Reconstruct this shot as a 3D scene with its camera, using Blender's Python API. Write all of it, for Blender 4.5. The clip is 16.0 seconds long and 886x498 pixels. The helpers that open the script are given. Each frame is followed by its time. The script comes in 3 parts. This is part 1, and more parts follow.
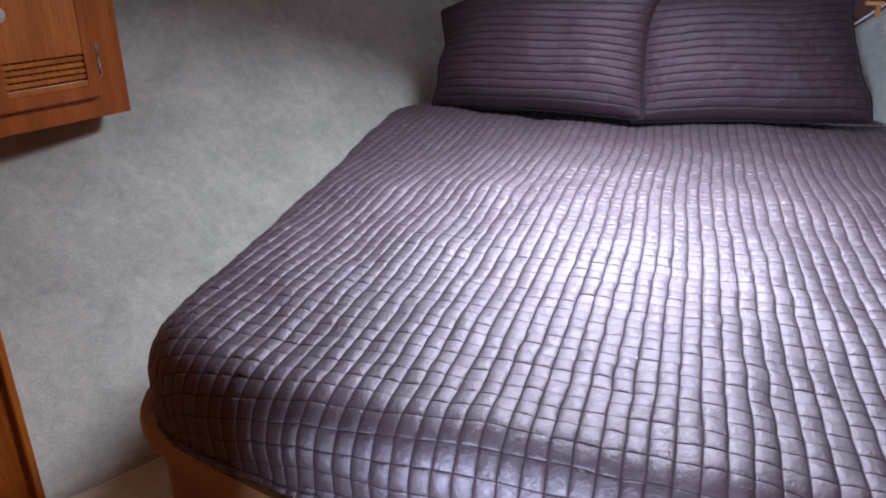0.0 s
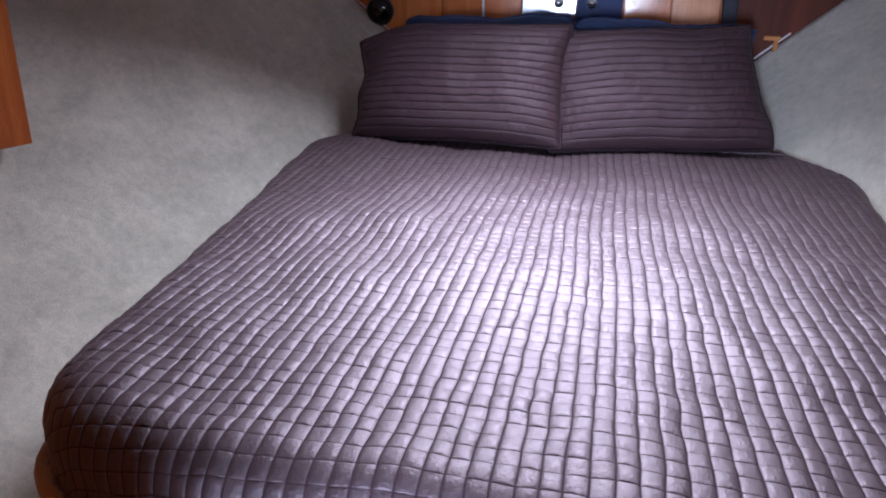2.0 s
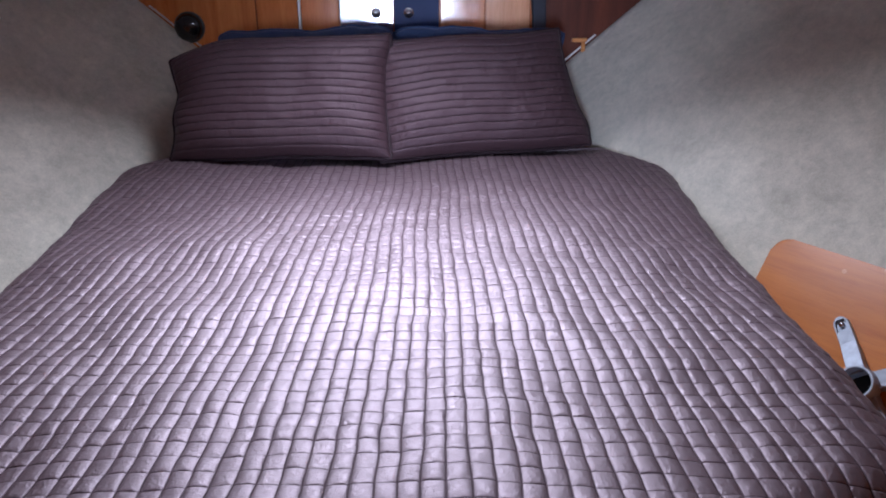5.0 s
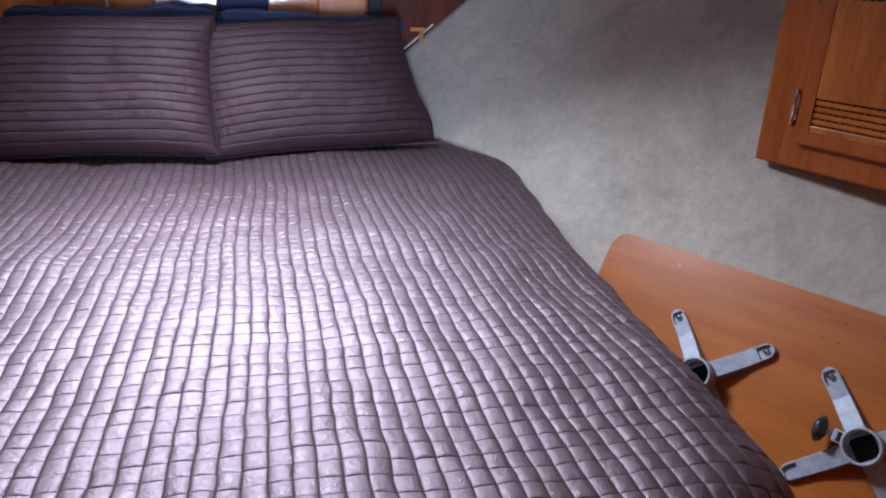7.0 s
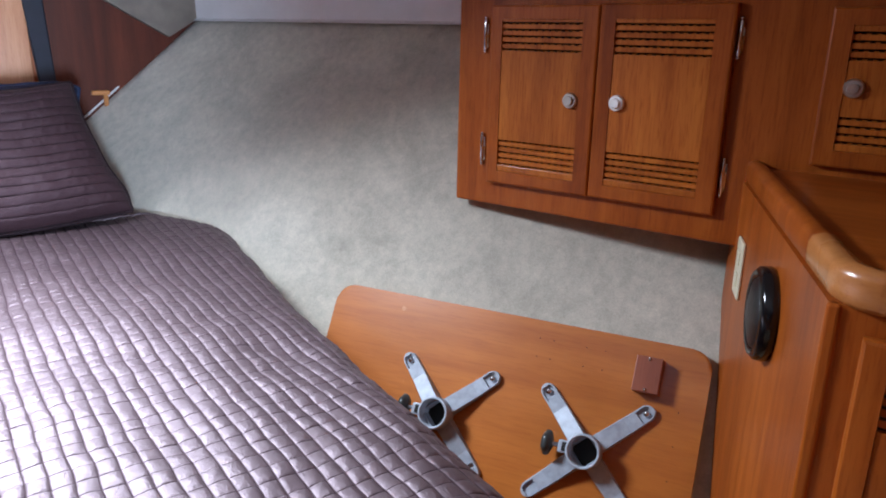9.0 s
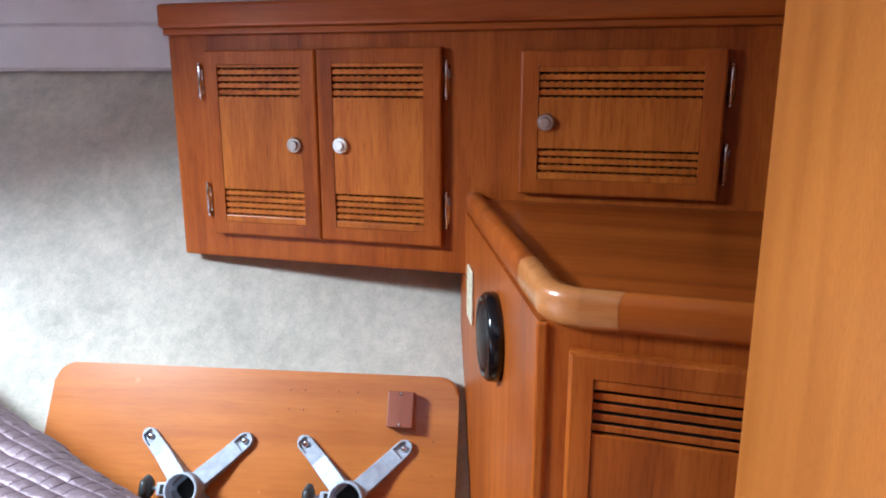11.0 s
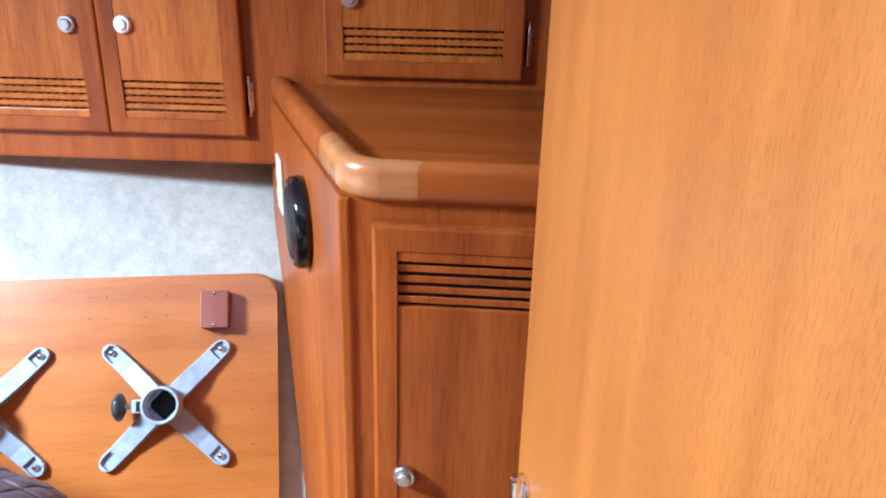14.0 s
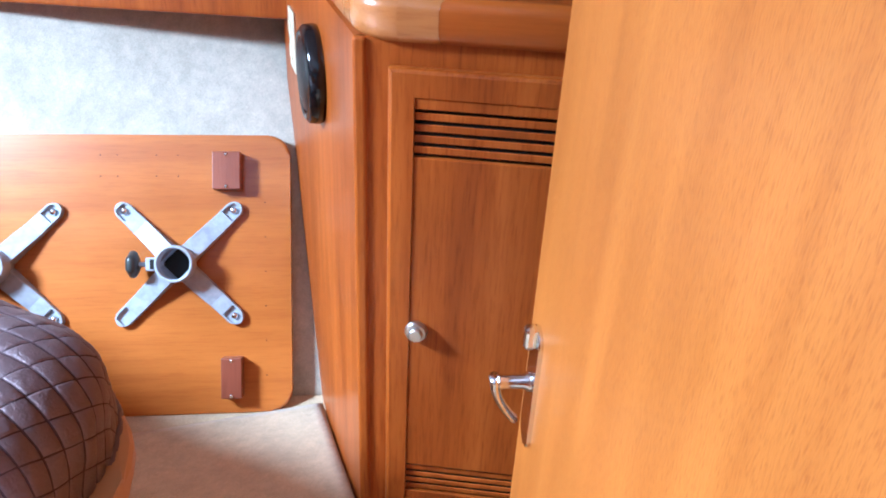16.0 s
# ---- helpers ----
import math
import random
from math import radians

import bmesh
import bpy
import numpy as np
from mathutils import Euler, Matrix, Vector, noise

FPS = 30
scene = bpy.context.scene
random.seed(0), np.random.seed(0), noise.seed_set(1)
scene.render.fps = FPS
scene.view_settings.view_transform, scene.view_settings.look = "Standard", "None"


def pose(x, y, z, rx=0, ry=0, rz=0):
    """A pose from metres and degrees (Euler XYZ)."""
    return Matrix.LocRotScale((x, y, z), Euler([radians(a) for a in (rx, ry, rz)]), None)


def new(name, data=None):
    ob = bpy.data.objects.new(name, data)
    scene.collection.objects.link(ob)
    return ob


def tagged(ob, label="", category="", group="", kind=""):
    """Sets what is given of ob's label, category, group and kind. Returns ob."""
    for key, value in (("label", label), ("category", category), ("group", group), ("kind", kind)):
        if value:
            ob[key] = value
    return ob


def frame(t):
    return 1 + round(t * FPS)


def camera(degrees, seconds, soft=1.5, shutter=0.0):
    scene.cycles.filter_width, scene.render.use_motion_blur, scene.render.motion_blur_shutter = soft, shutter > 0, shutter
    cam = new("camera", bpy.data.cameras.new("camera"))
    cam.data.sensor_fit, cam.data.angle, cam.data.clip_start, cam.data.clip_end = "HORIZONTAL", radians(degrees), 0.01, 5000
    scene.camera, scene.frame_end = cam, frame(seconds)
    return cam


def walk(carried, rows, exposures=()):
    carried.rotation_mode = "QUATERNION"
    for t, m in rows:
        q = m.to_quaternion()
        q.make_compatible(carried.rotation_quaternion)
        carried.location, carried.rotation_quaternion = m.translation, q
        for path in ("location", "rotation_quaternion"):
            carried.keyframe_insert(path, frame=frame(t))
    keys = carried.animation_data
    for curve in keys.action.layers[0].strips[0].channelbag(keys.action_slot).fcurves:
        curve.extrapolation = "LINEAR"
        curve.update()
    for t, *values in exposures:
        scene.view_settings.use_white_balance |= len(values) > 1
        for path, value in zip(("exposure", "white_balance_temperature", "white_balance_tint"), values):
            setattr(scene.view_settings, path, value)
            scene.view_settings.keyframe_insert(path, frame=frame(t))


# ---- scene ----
cam = camera(62.9, 16.0, soft=1.9)
METRES, EYE, TILT, LEAN, TURN = 0.5, 1.166, -23.0, 0.0, 18.0
ROWS = [
    (0.0, 0.0, 0.0, 0.0, -0.0, 0.0, 0.0),
    (0.5, 0.0073, 0.0044, 0.0176, -0.53, 0.99, 0.28),
    (1.0, 0.0197, 0.01, 0.0275, -1.47, 1.7, 0.57),
    (1.5, 0.0418, 0.0108, 0.0286, -3.16, 1.82, 0.78),
    (2.0, 0.0494, 0.0245, 0.0278, -5.49, 2.01, 1.27),
    (2.5, 0.0398, 0.0455, 0.0321, -7.19, 1.6, 2.0),
    (3.0, 0.051, 0.0315, 0.0321, -9.68, 1.27, 3.63),
    (5.5, 0.1271, 0.1683, 0.0626, -19.7, 1.89, 7.65),
    (6.0, 0.1454, 0.2426, 0.0905, -22.77, 0.51, 7.63),
    (6.5, 0.1587, 0.3035, 0.1275, -26.62, -0.37, 8.42),
    (7.0, 0.1857, 0.3314, 0.1465, -30.2, -1.05, 9.47),
    (7.5, 0.2185, 0.3386, 0.1624, -33.93, -1.94, 10.86),
    (8.0, 0.2523, 0.3345, 0.1762, -39.33, -2.17, 12.97),
    (8.5, 0.2882, 0.3359, 0.1853, -45.55, -2.02, 15.22),
    (9.0, 0.3341, 0.3245, 0.1954, -51.21, -2.5, 17.18),
    (9.5, 0.3626, 0.3128, 0.1997, -56.29, -3.02, 18.47),
    (10.0, 0.3906, 0.2963, 0.1998, -62.04, -3.51, 20.02),
    (12.5, 0.4435, 0.2502, 0.1448, -80.74, -12.1, 22.26),
    (13.0, 0.4532, 0.2458, 0.1273, -82.61, -13.79, 22.27),
    (13.5, 0.4689, 0.2406, 0.0955, -84.42, -16.11, 22.17),
    (14.0, 0.4774, 0.2421, 0.0694, -86.21, -19.1, 21.7),
    (14.5, 0.4849, 0.2476, 0.043, -86.6, -21.64, 21.3),
    (15.0, 0.4922, 0.2601, 0.0147, -86.23, -23.98, 21.05),
    (15.5, 0.4967, 0.2811, -0.0091, -85.24, -26.03, 20.74),
    (16.0, 0.4987, 0.2895, -0.0253, -84.39, -27.22, 20.4),
]
EXPOSURES = [(0.0, -0.46, 5560, 10), (2.0, -0.50, 5720, 17), (6.0, -0.46, 5760, 17), (8.0, -0.36, 5760, 13), (9.0, 0.17, 5780, 8), (10.0, 0.70, 5750, 5), (12.5, 1.48, 5060, 2), (16.0, 1.72, 4820, 2)]
walk(cam, [(t, pose(0, 0, EYE, TILT, LEAN, TURN) @ pose(METRES * x, METRES * y, METRES * z, 90 + pitch, roll, yaw)) for t, x, y, z, yaw, pitch, roll in ROWS], EXPOSURES)

# ---- light ----
world = bpy.data.worlds.new("sky")
scene.world = world
world.use_nodes = True
sky = world.node_tree.nodes.new("ShaderNodeTexSky")
sky.sky_type, sky.sun_disc, sky.sun_elevation, sky.sun_rotation = "NISHITA", False, radians(65), radians(20)
world.node_tree.links.new(sky.outputs[0], world.node_tree.nodes["Background"].inputs[0])
world.node_tree.nodes["Background"].inputs[1].default_value = 0.1


def area_lamp(name, m, w, h, power, colour):
    lamp = bpy.data.lights.new(name, "AREA")
    lamp.shape, lamp.size, lamp.size_y, lamp.energy, lamp.color = "RECTANGLE", w, h, power, colour
    ob = new(name, lamp)
    ob.matrix_world = m
    return tagged(ob, kind="structure")


HATCH = (-0.08, 1.97)
sky_lamp = area_lamp("hatch_daylight", pose(HATCH[0], HATCH[1], 1.66, -32, 0, -1), 0.38, 0.38, 49, (0.89, 0.93, 1.0))
sky_lamp.data.spread = radians(145)
area_lamp("passage_window_light", pose(-0.24, -1.60, 0.92, 87, 0, 0), 0.34, 0.44, 24.0, (0.72, 0.84, 1.0)).data.spread = radians(65)


# ---- materials ----
def shader(name):
    m = bpy.data.materials.new(name)
    m.use_nodes = True
    t = m.node_tree
    return m, t, t.nodes["Principled BSDF"]


def node(t, kind, **values):
    n = t.nodes.new(kind)
    for k, v in values.items():
        n.inputs[k.replace("_", " ")].default_value = v
    return n


def coords(t, scale, random_shift=True):
    c = t.nodes.new("ShaderNodeTexCoord")
    m = node(t, "ShaderNodeMapping", Scale=scale)
    t.links.new(c.outputs["Object"], m.inputs["Vector"])
    if random_shift:
        i = t.nodes.new("ShaderNodeObjectInfo")
        v = t.nodes.new("ShaderNodeVectorMath")
        v.operation = "SCALE"
        v.inputs[0].default_value = (31.0, 17.0, 23.0)
        t.links.new(i.outputs["Random"], v.inputs["Scale"])
        t.links.new(v.outputs[0], m.inputs["Location"])
    return m.outputs[0]


def ramp(t, source, stops):
    r = t.nodes.new("ShaderNodeValToRGB")
    e = r.color_ramp.elements
    e[0].position, e[0].color = stops[0][0], (*stops[0][1], 1)
    e[1].position, e[1].color = stops[-1][0], (*stops[-1][1], 1)
    for p, c in stops[1:-1]:
        e.new(p).color = (*c, 1)
    t.links.new(source, r.inputs[0])
    return r.outputs[0]


def blend(t, a, b, factor, mode="MIX"):
    m = t.nodes.new("ShaderNodeMix")
    m.data_type, m.blend_type = "RGBA", mode
    for slot, v in ((0, factor), (6, a), (7, b)):
        if isinstance(v, (int, float)):
            m.inputs[slot].default_value = v
        elif isinstance(v, tuple):
            m.inputs[slot].default_value = (*v, 1)
        else:
            t.links.new(v, m.inputs[slot])
    return m.outputs[2]


def bump(t, bsdf, height, strength, distance):
    b = node(t, "ShaderNodeBump", Strength=strength, Distance=distance)
    t.links.new(height, b.inputs["Height"])
    t.links.new(b.outputs[0], bsdf.inputs["Normal"])


def wood(name, light, mid, dark, axis="z", rough=0.28, coat=0.5, fine=1.0, fleck=1.0, streaks=0.4, spec=0.5, coat_rough=0.16):
    m, t, p = shader(name)
    long = {"x": (0.6, 9, 9), "y": (9, 0.6, 9), "z": (9, 9, 0.6)}[axis]
    grain = node(t, "ShaderNodeTexNoise", Scale=2.2, Detail=6.0, Roughness=0.62, Distortion=0.5)
    t.links.new(coords(t, long), grain.inputs["Vector"])
    pores = node(t, "ShaderNodeTexNoise", Scale=16.0 * fine, Detail=4.0, Roughness=0.7)
    t.links.new(coords(t, tuple(a * 1.6 * (fleck if a < 1 else 1) for a in long)), pores.inputs["Vector"])
    cloud = node(t, "ShaderNodeTexNoise", Scale=3.0, Detail=3.0)
    t.links.new(coords(t, (1, 1, 1)), cloud.inputs["Vector"])
    base = ramp(t, grain.outputs["Fac"], [(0.3, dark), (0.5, mid), (0.72, light)])
    streak = ramp(t, pores.outputs["Fac"], [(0.3, (0.62, 0.47, 0.37)), (0.52, (1, 1, 1))])
    c = blend(t, base, streak, streaks, "MULTIPLY")
    c = blend(t, c, ramp(t, cloud.outputs["Fac"], [(0.3, (0.78, 0.74, 0.7)), (0.7, (1.1, 1.08, 1.05))]), 0.7, "MULTIPLY")
    t.links.new(c, p.inputs["Base Color"])
    r = t.nodes.new("ShaderNodeMapRange")
    r.inputs["To Min"].default_value, r.inputs["To Max"].default_value = rough - 0.06, rough + 0.12
    t.links.new(cloud.outputs["Fac"], r.inputs["Value"])
    t.links.new(r.outputs[0], p.inputs["Roughness"])
    p.inputs["Coat Weight"].default_value, p.inputs["Coat Roughness"].default_value = coat, coat_rough
    p.inputs["Specular IOR Level"].default_value = spec
    bump(t, p, pores.outputs["Fac"], 0.12, 0.002)
    return m


def plain(name, colour, rough=0.5, metal=0.0, spots=0.08, scale=30.0, relief=0.05):
    m, t, p = shader(name)
    n = node(t, "ShaderNodeTexNoise", Scale=scale, Detail=4.0)
    t.links.new(coords(t, (1, 1, 1)), n.inputs["Vector"])
    lo, hi = tuple(a * (1 - spots * 2) for a in colour), tuple(min(1, a * (1 + spots)) for a in colour)
    t.links.new(ramp(t, n.outputs["Fac"], [(0.3, lo), (0.7, hi)]), p.inputs["Base Color"])
    p.inputs["Roughness"].default_value, p.inputs["Metallic"].default_value = rough, metal
    bump(t, p, n.outputs["Fac"], relief, 0.002)
    return m


def carpet(name, colour):
    m, t, p = shader(name)
    fibre = node(t, "ShaderNodeTexNoise", Scale=260.0, Detail=3.0, Roughness=0.8)
    patch = node(t, "ShaderNodeTexNoise", Scale=4.5, Detail=6.0, Roughness=0.65, Distortion=0.6)
    nap = node(t, "ShaderNodeTexNoise", Scale=34.0, Detail=5.0, Roughness=0.75)
    v = coords(t, (1, 1, 1), False)
    for n in (fibre, patch, nap):
        t.links.new(v, n.inputs["Vector"])
    c = ramp(t, patch.outputs["Fac"], [(0.28, tuple(a * 0.80 for a in colour)), (0.5, colour), (0.72, tuple(a * 1.20 for a in colour))])
    c = blend(t, c, ramp(t, nap.outputs["Fac"], [(0.30, (0.70, 0.71, 0.71)), (0.68, (1.12, 1.11, 1.10))]), 0.7, "MULTIPLY")
    c = blend(t, c, ramp(t, fibre.outputs["Fac"], [(0.3, (0.7, 0.7, 0.7)), (0.7, (1.15, 1.15, 1.15))]), 0.6, "MULTIPLY")
    t.links.new(c, p.inputs["Base Color"])
    p.inputs["Roughness"].default_value = 0.95
    p.inputs["Specular IOR Level"].default_value = 0.1
    p.inputs["Sheen Weight"].default_value, p.inputs["Sheen Roughness"].default_value = 0.25, 0.6
    h = blend(t, nap.outputs["Fac"], fibre.outputs["Fac"], 0.5)
    bump(t, p, h, 0.6, 0.004)
    return m


def satin(name, colour, rough=0.40, gloss=0.6, sheen=1.0, ior=1.5):
    m, t, p = shader(name)
    weave = node(t, "ShaderNodeTexNoise", Scale=420.0, Detail=2.0)
    crease = node(t, "ShaderNodeTexNoise", Scale=95.0, Detail=5.0, Roughness=0.65, Distortion=1.5)
    v = coords(t, (1, 1, 1), False)
    t.links.new(v, weave.inputs["Vector"])
    t.links.new(v, crease.inputs["Vector"])
    c = ramp(t, crease.outputs["Fac"], [(0.3, tuple(a * 0.8 for a in colour)), (0.7, tuple(a * 1.15 for a in colour))])
    t.links.new(c, p.inputs["Base Color"])
    p.inputs["Roughness"].default_value = rough
    p.inputs["Specular IOR Level"].default_value, p.inputs["IOR"].default_value = gloss, ior
    p.inputs["Specular Tint"].default_value = (1.0, 0.82, 0.875, 1)
    p.inputs["Sheen Weight"].default_value, p.inputs["Sheen Roughness"].default_value = sheen, 0.35
    p.inputs["Sheen Tint"].default_value = (0.95, 0.86, 0.95, 1)
    h = blend(t, crease.outputs["Fac"], weave.outputs["Fac"], 0.2)
    bump(t, p, h, 0.5, 0.004)
    return m


RED = ((0.44, 0.120, 0.015), (0.35, 0.084, 0.009), (0.23, 0.048, 0.006))
TEAK = wood("varnished_teak", *RED, rough=0.34, coat=0.08, streaks=0.75, spec=0.22)
TEAK_X = wood("varnished_teak_lengthwise", *RED, axis="x", rough=0.32, coat=0.3, streaks=0.3, spec=0.22, coat_rough=0.12)
PANEL = wood("teak_panel", (0.56, 0.180, 0.024), (0.46, 0.132, 0.016), (0.32, 0.080, 0.010), "z", 0.36, 0.08, streaks=0.9, spec=0.22)
TABLE_WOOD = wood("table_teak", (0.48, 0.160, 0.027), (0.43, 0.138, 0.022), (0.37, 0.110, 0.017), "x", 0.30, 0.9, spec=0.35, coat_rough=0.13)
DOOR_WOOD = wood("honey_teak", (0.53, 0.196, 0.034), (0.47, 0.162, 0.026), (0.40, 0.130, 0.020), "z", 0.36, 0.12, 3.6, 1.8, 0.8, spec=0.3)
PALE_EDGE = wood("pale_teak_edging", (0.55, 0.24, 0.075), (0.52, 0.215, 0.062), (0.48, 0.19, 0.052), "x", 0.25, 0.5)
BASE_TAN = plain("tan_laminate", (0.42, 0.215, 0.085), 0.5, 0, 0.1, 6)
CARPET = carpet("grey_beige_hull_carpet", (0.505, 0.47, 0.39))
FLOOR_CARPET = carpet("cream_sole_carpet", (0.56, 0.45, 0.29))
QUILT = satin("plum_satin", (0.027, 0.011, 0.013), 0.56, 1.0, 0.03, 1.8)
SEAM = satin("stitched_seam", (0.046, 0.026, 0.031), 0.75, 0.3, 0.03)
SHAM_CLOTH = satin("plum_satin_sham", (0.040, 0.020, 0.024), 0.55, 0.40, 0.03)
# Dark plum for piping, seam thread and the shade painted into sham grooves.
PIPING_GROOVE = satin("plum_piping_groove_shade", (0.016, 0.008, 0.010), 0.7, 0.3, 0.02)
NAVY = satin("navy_cotton", (0.014, 0.030, 0.075), 0.8, 0.3, 0.1)
LINER = plain("white_headliner", (0.74, 0.73, 0.74), 0.55, 0, 0.03, 12)
# Near-black colour painted in for the shade inside slots, holes and bores.
SHADE_BLACK = plain("painted_shade", (0.012, 0.010, 0.009), 0.9, 0, 0.2)
BLACK = plain("black_plastic", (0.006, 0.006, 0.007), 0.12, 0, 0.1)
MESH_BLACK = plain("black_grille_cloth", (0.006, 0.006, 0.007), 0.4, 0, 0.3, 400, 0.4)
CHROME = plain("polished_chrome", (0.75, 0.75, 0.76), 0.14, 1.0, 0.04)
# Paler copy of the nickel; one knob's reflected glare is painted in.
LIT_KNOB = plain("nickel_painted_glare", (0.86, 0.86, 0.85), 0.5, 0.6, 0.04)
NICKEL = plain("satin_nickel", (0.62, 0.60, 0.57), 0.34, 1.0, 0.08)
CAST = plain("cast_aluminium", (0.34, 0.37, 0.42), 0.5, 0.15, 0.1, 60, 0.2)
CREAM = plain("cream_plastic", (0.70, 0.64, 0.46), 0.4, 0, 0.05)
RED_BLOCK = wood("mahogany_block", (0.26, 0.075, 0.035), (0.21, 0.055, 0.026), (0.15, 0.038, 0.018), "y", 0.4, 0.2)
KNOB_GREY = plain("dark_grey_plastic", (0.030, 0.035, 0.034), 0.35, 0, 0.1)
GLOSS_WOOD = wood("gloss_teak", (0.56, 0.20, 0.065), (0.47, 0.15, 0.045), (0.36, 0.105, 0.03), "z", 0.10, 1.0, coat_rough=0.07)
PALE_GLOSS = wood("pale_gloss_teak", (0.66, 0.34, 0.19), (0.58, 0.28, 0.15), (0.48, 0.21, 0.10), "z", 0.14, 1.0, coat_rough=0.08)
DARK_TEAK = wood("dark_red_teak", (0.105, 0.024, 0.009), (0.078, 0.016, 0.006), (0.05, 0.010, 0.004), "z", 0.5, 0.05, spec=0.2)
TAUPE = plain("taupe_lining", (0.19, 0.16, 0.13), 0.8, 0, 0.1, 20)
NAVY_STRIP = plain("navy_vinyl_strip", (0.008, 0.009, 0.020), 0.7, 0, 0.1)
MIRROR = plain("mirror_glass", (0.88, 0.88, 0.92), 0.16, 1.0, 0.02, 5, 0.0)
NAVY_GLOSS = plain("navy_laminate", (0.012, 0.022, 0.075), 0.5, 0, 0.05, 4)
NAVY_GLOSS.node_tree.nodes["Principled BSDF"].inputs["Specular IOR Level"].default_value = 0.15


# ---- building helpers ----
def thing(name, m=Matrix(), label="", category="", group="", kind=""):
    ob = new(name)
    ob.empty_display_size = 0.05
    ob.matrix_basis = m
    return tagged(ob, label, category, group, kind)


def part(name, bm, material, parent=None, label="", smooth=False, m=None):
    mesh = bpy.data.meshes.new(name)
    bmesh.ops.recalc_face_normals(bm, faces=bm.faces)
    bm.to_mesh(mesh)
    bm.free()
    if smooth:
        for f in mesh.polygons:
            f.use_smooth = True
    mesh.materials.append(material)
    ob = new(name, mesh)
    ob.parent = parent
    if m is not None:
        ob.matrix_basis = m
    return tagged(ob, label)


def box(bm, x0, x1, y0, y1, z0, z1, bevel=0.0, segments=2):
    r = bmesh.ops.create_cube(bm, size=1.0, matrix=Matrix.LocRotScale(((x0 + x1) / 2, (y0 + y1) / 2, (z0 + z1) / 2), None, (x1 - x0, y1 - y0, z1 - z0)))
    if bevel:
        edges = list({e for v in r["verts"] for e in v.link_edges})
        bmesh.ops.bevel(bm, geom=edges, offset=bevel, segments=segments, profile=0.5, affect="EDGES")
    return bm


def block(*a, **k):
    return box(bmesh.new(), *a, **k)


def lathe(bm, profile, steps=24, m=Matrix()):
    """Turn a profile of (radius, height) pairs round local z."""
    rings = []
    for r, z in profile:
        rings.append([bm.verts.new(m @ Vector((r * math.cos(a), r * math.sin(a), z))) for a in (2 * math.pi * i / steps for i in range(steps))])
    for lo, hi in zip(rings, rings[1:]):
        for i in range(steps):
            bm.faces.new((lo[i], lo[(i + 1) % steps], hi[(i + 1) % steps], hi[i]))
    bm.faces.new(rings[0][::-1])
    bm.faces.new(rings[-1])
    return bm


def prism(bm, outline, z0, z1, bevel=0.0, segments=2):
    """Upright solid over a plan outline of (x, y) pairs."""
    lo = [bm.verts.new((x, y, z0)) for x, y in outline]
    hi = [bm.verts.new((x, y, z1)) for x, y in outline]
    n = len(outline)
    bm.faces.new(lo[::-1])
    top = bm.faces.new(hi)
    for i in range(n):
        bm.faces.new((lo[i], lo[(i + 1) % n], hi[(i + 1) % n], hi[i]))
    if bevel:
        edges = [e for e in bm.edges if (e.verts[0] in hi) == (e.verts[1] in hi)]
        bmesh.ops.bevel(bm, geom=edges, offset=bevel, segments=segments, profile=0.5, affect="EDGES")
    return bm


def rounded(points, radius, steps=6):
    """A polygon's corners rounded."""
    out = []
    n = len(points)
    for i in range(n):
        p, a, b = Vector(points[i]), Vector(points[i - 1]), Vector(points[(i + 1) % n])
        da, db = (a - p).normalized(), (b - p).normalized()
        r = radius[i] if isinstance(radius, (list, tuple)) else radius
        if r <= 0:
            out.append((p.x, p.y))
            continue
        half = da.angle(db) / 2
        cut = r / math.tan(half)
        centre = p + (da + db).normalized() * (r / math.sin(half))
        s, e = p + da * cut - centre, p + db * cut - centre
        sweep = s.angle_signed(e)
        for k in range(steps + 1):
            v = s.copy()
            v.rotate(Matrix.Rotation(-sweep * k / steps, 2))
            out.append((centre.x + v.x, centre.y + v.y))
    return out


def sheet(bm, rows):
    """A grid of points joined into quads."""
    grid = [[bm.verts.new(p) for p in row] for row in rows]
    for a, b in zip(grid, grid[1:]):
        for i in range(len(a) - 1):
            bm.faces.new((a[i], a[i + 1], b[i + 1], b[i]))
    return grid


def axes(origin, azimuth):
    """Local x runs along the azimuth (from the bow, clockwise), z up, y to its left."""
    a = radians(azimuth)
    x, z = Vector((math.sin(a), math.cos(a), 0)), Vector((0, 0, 1))
    y = z.cross(x)
    m = Matrix((x, y, z)).transposed().to_4x4()
    m.translation = origin
    return m


# ---- hull, sole, deckhead ----
CX = -0.12
BOW_Y, STERN_Y, TOP_Z = 3.1, -0.45, 1.23


def hull_x(y, z, sign=1):
    """Half-breadth of the carpeted hull side from the centre plane."""
    zz = max(z, 0.50)
    bow = 0.687 + 1.19 * (zz - 0.871)
    mid = 1.452 + 0.80 * (zz - 0.518)
    d = y - 1.378
    k = (mid - bow - 0.954) / 2.965
    x = mid - 0.554 * d - (k * d * d if d > 0 else 0)
    if y < 1.0:
        x -= 0.18 * (1.0 - y) ** 2
    if z < 0.50:
        x -= (0.50 - z) * (0.62 if sign > 0 else 1.15)
    return max(x, 0.06)


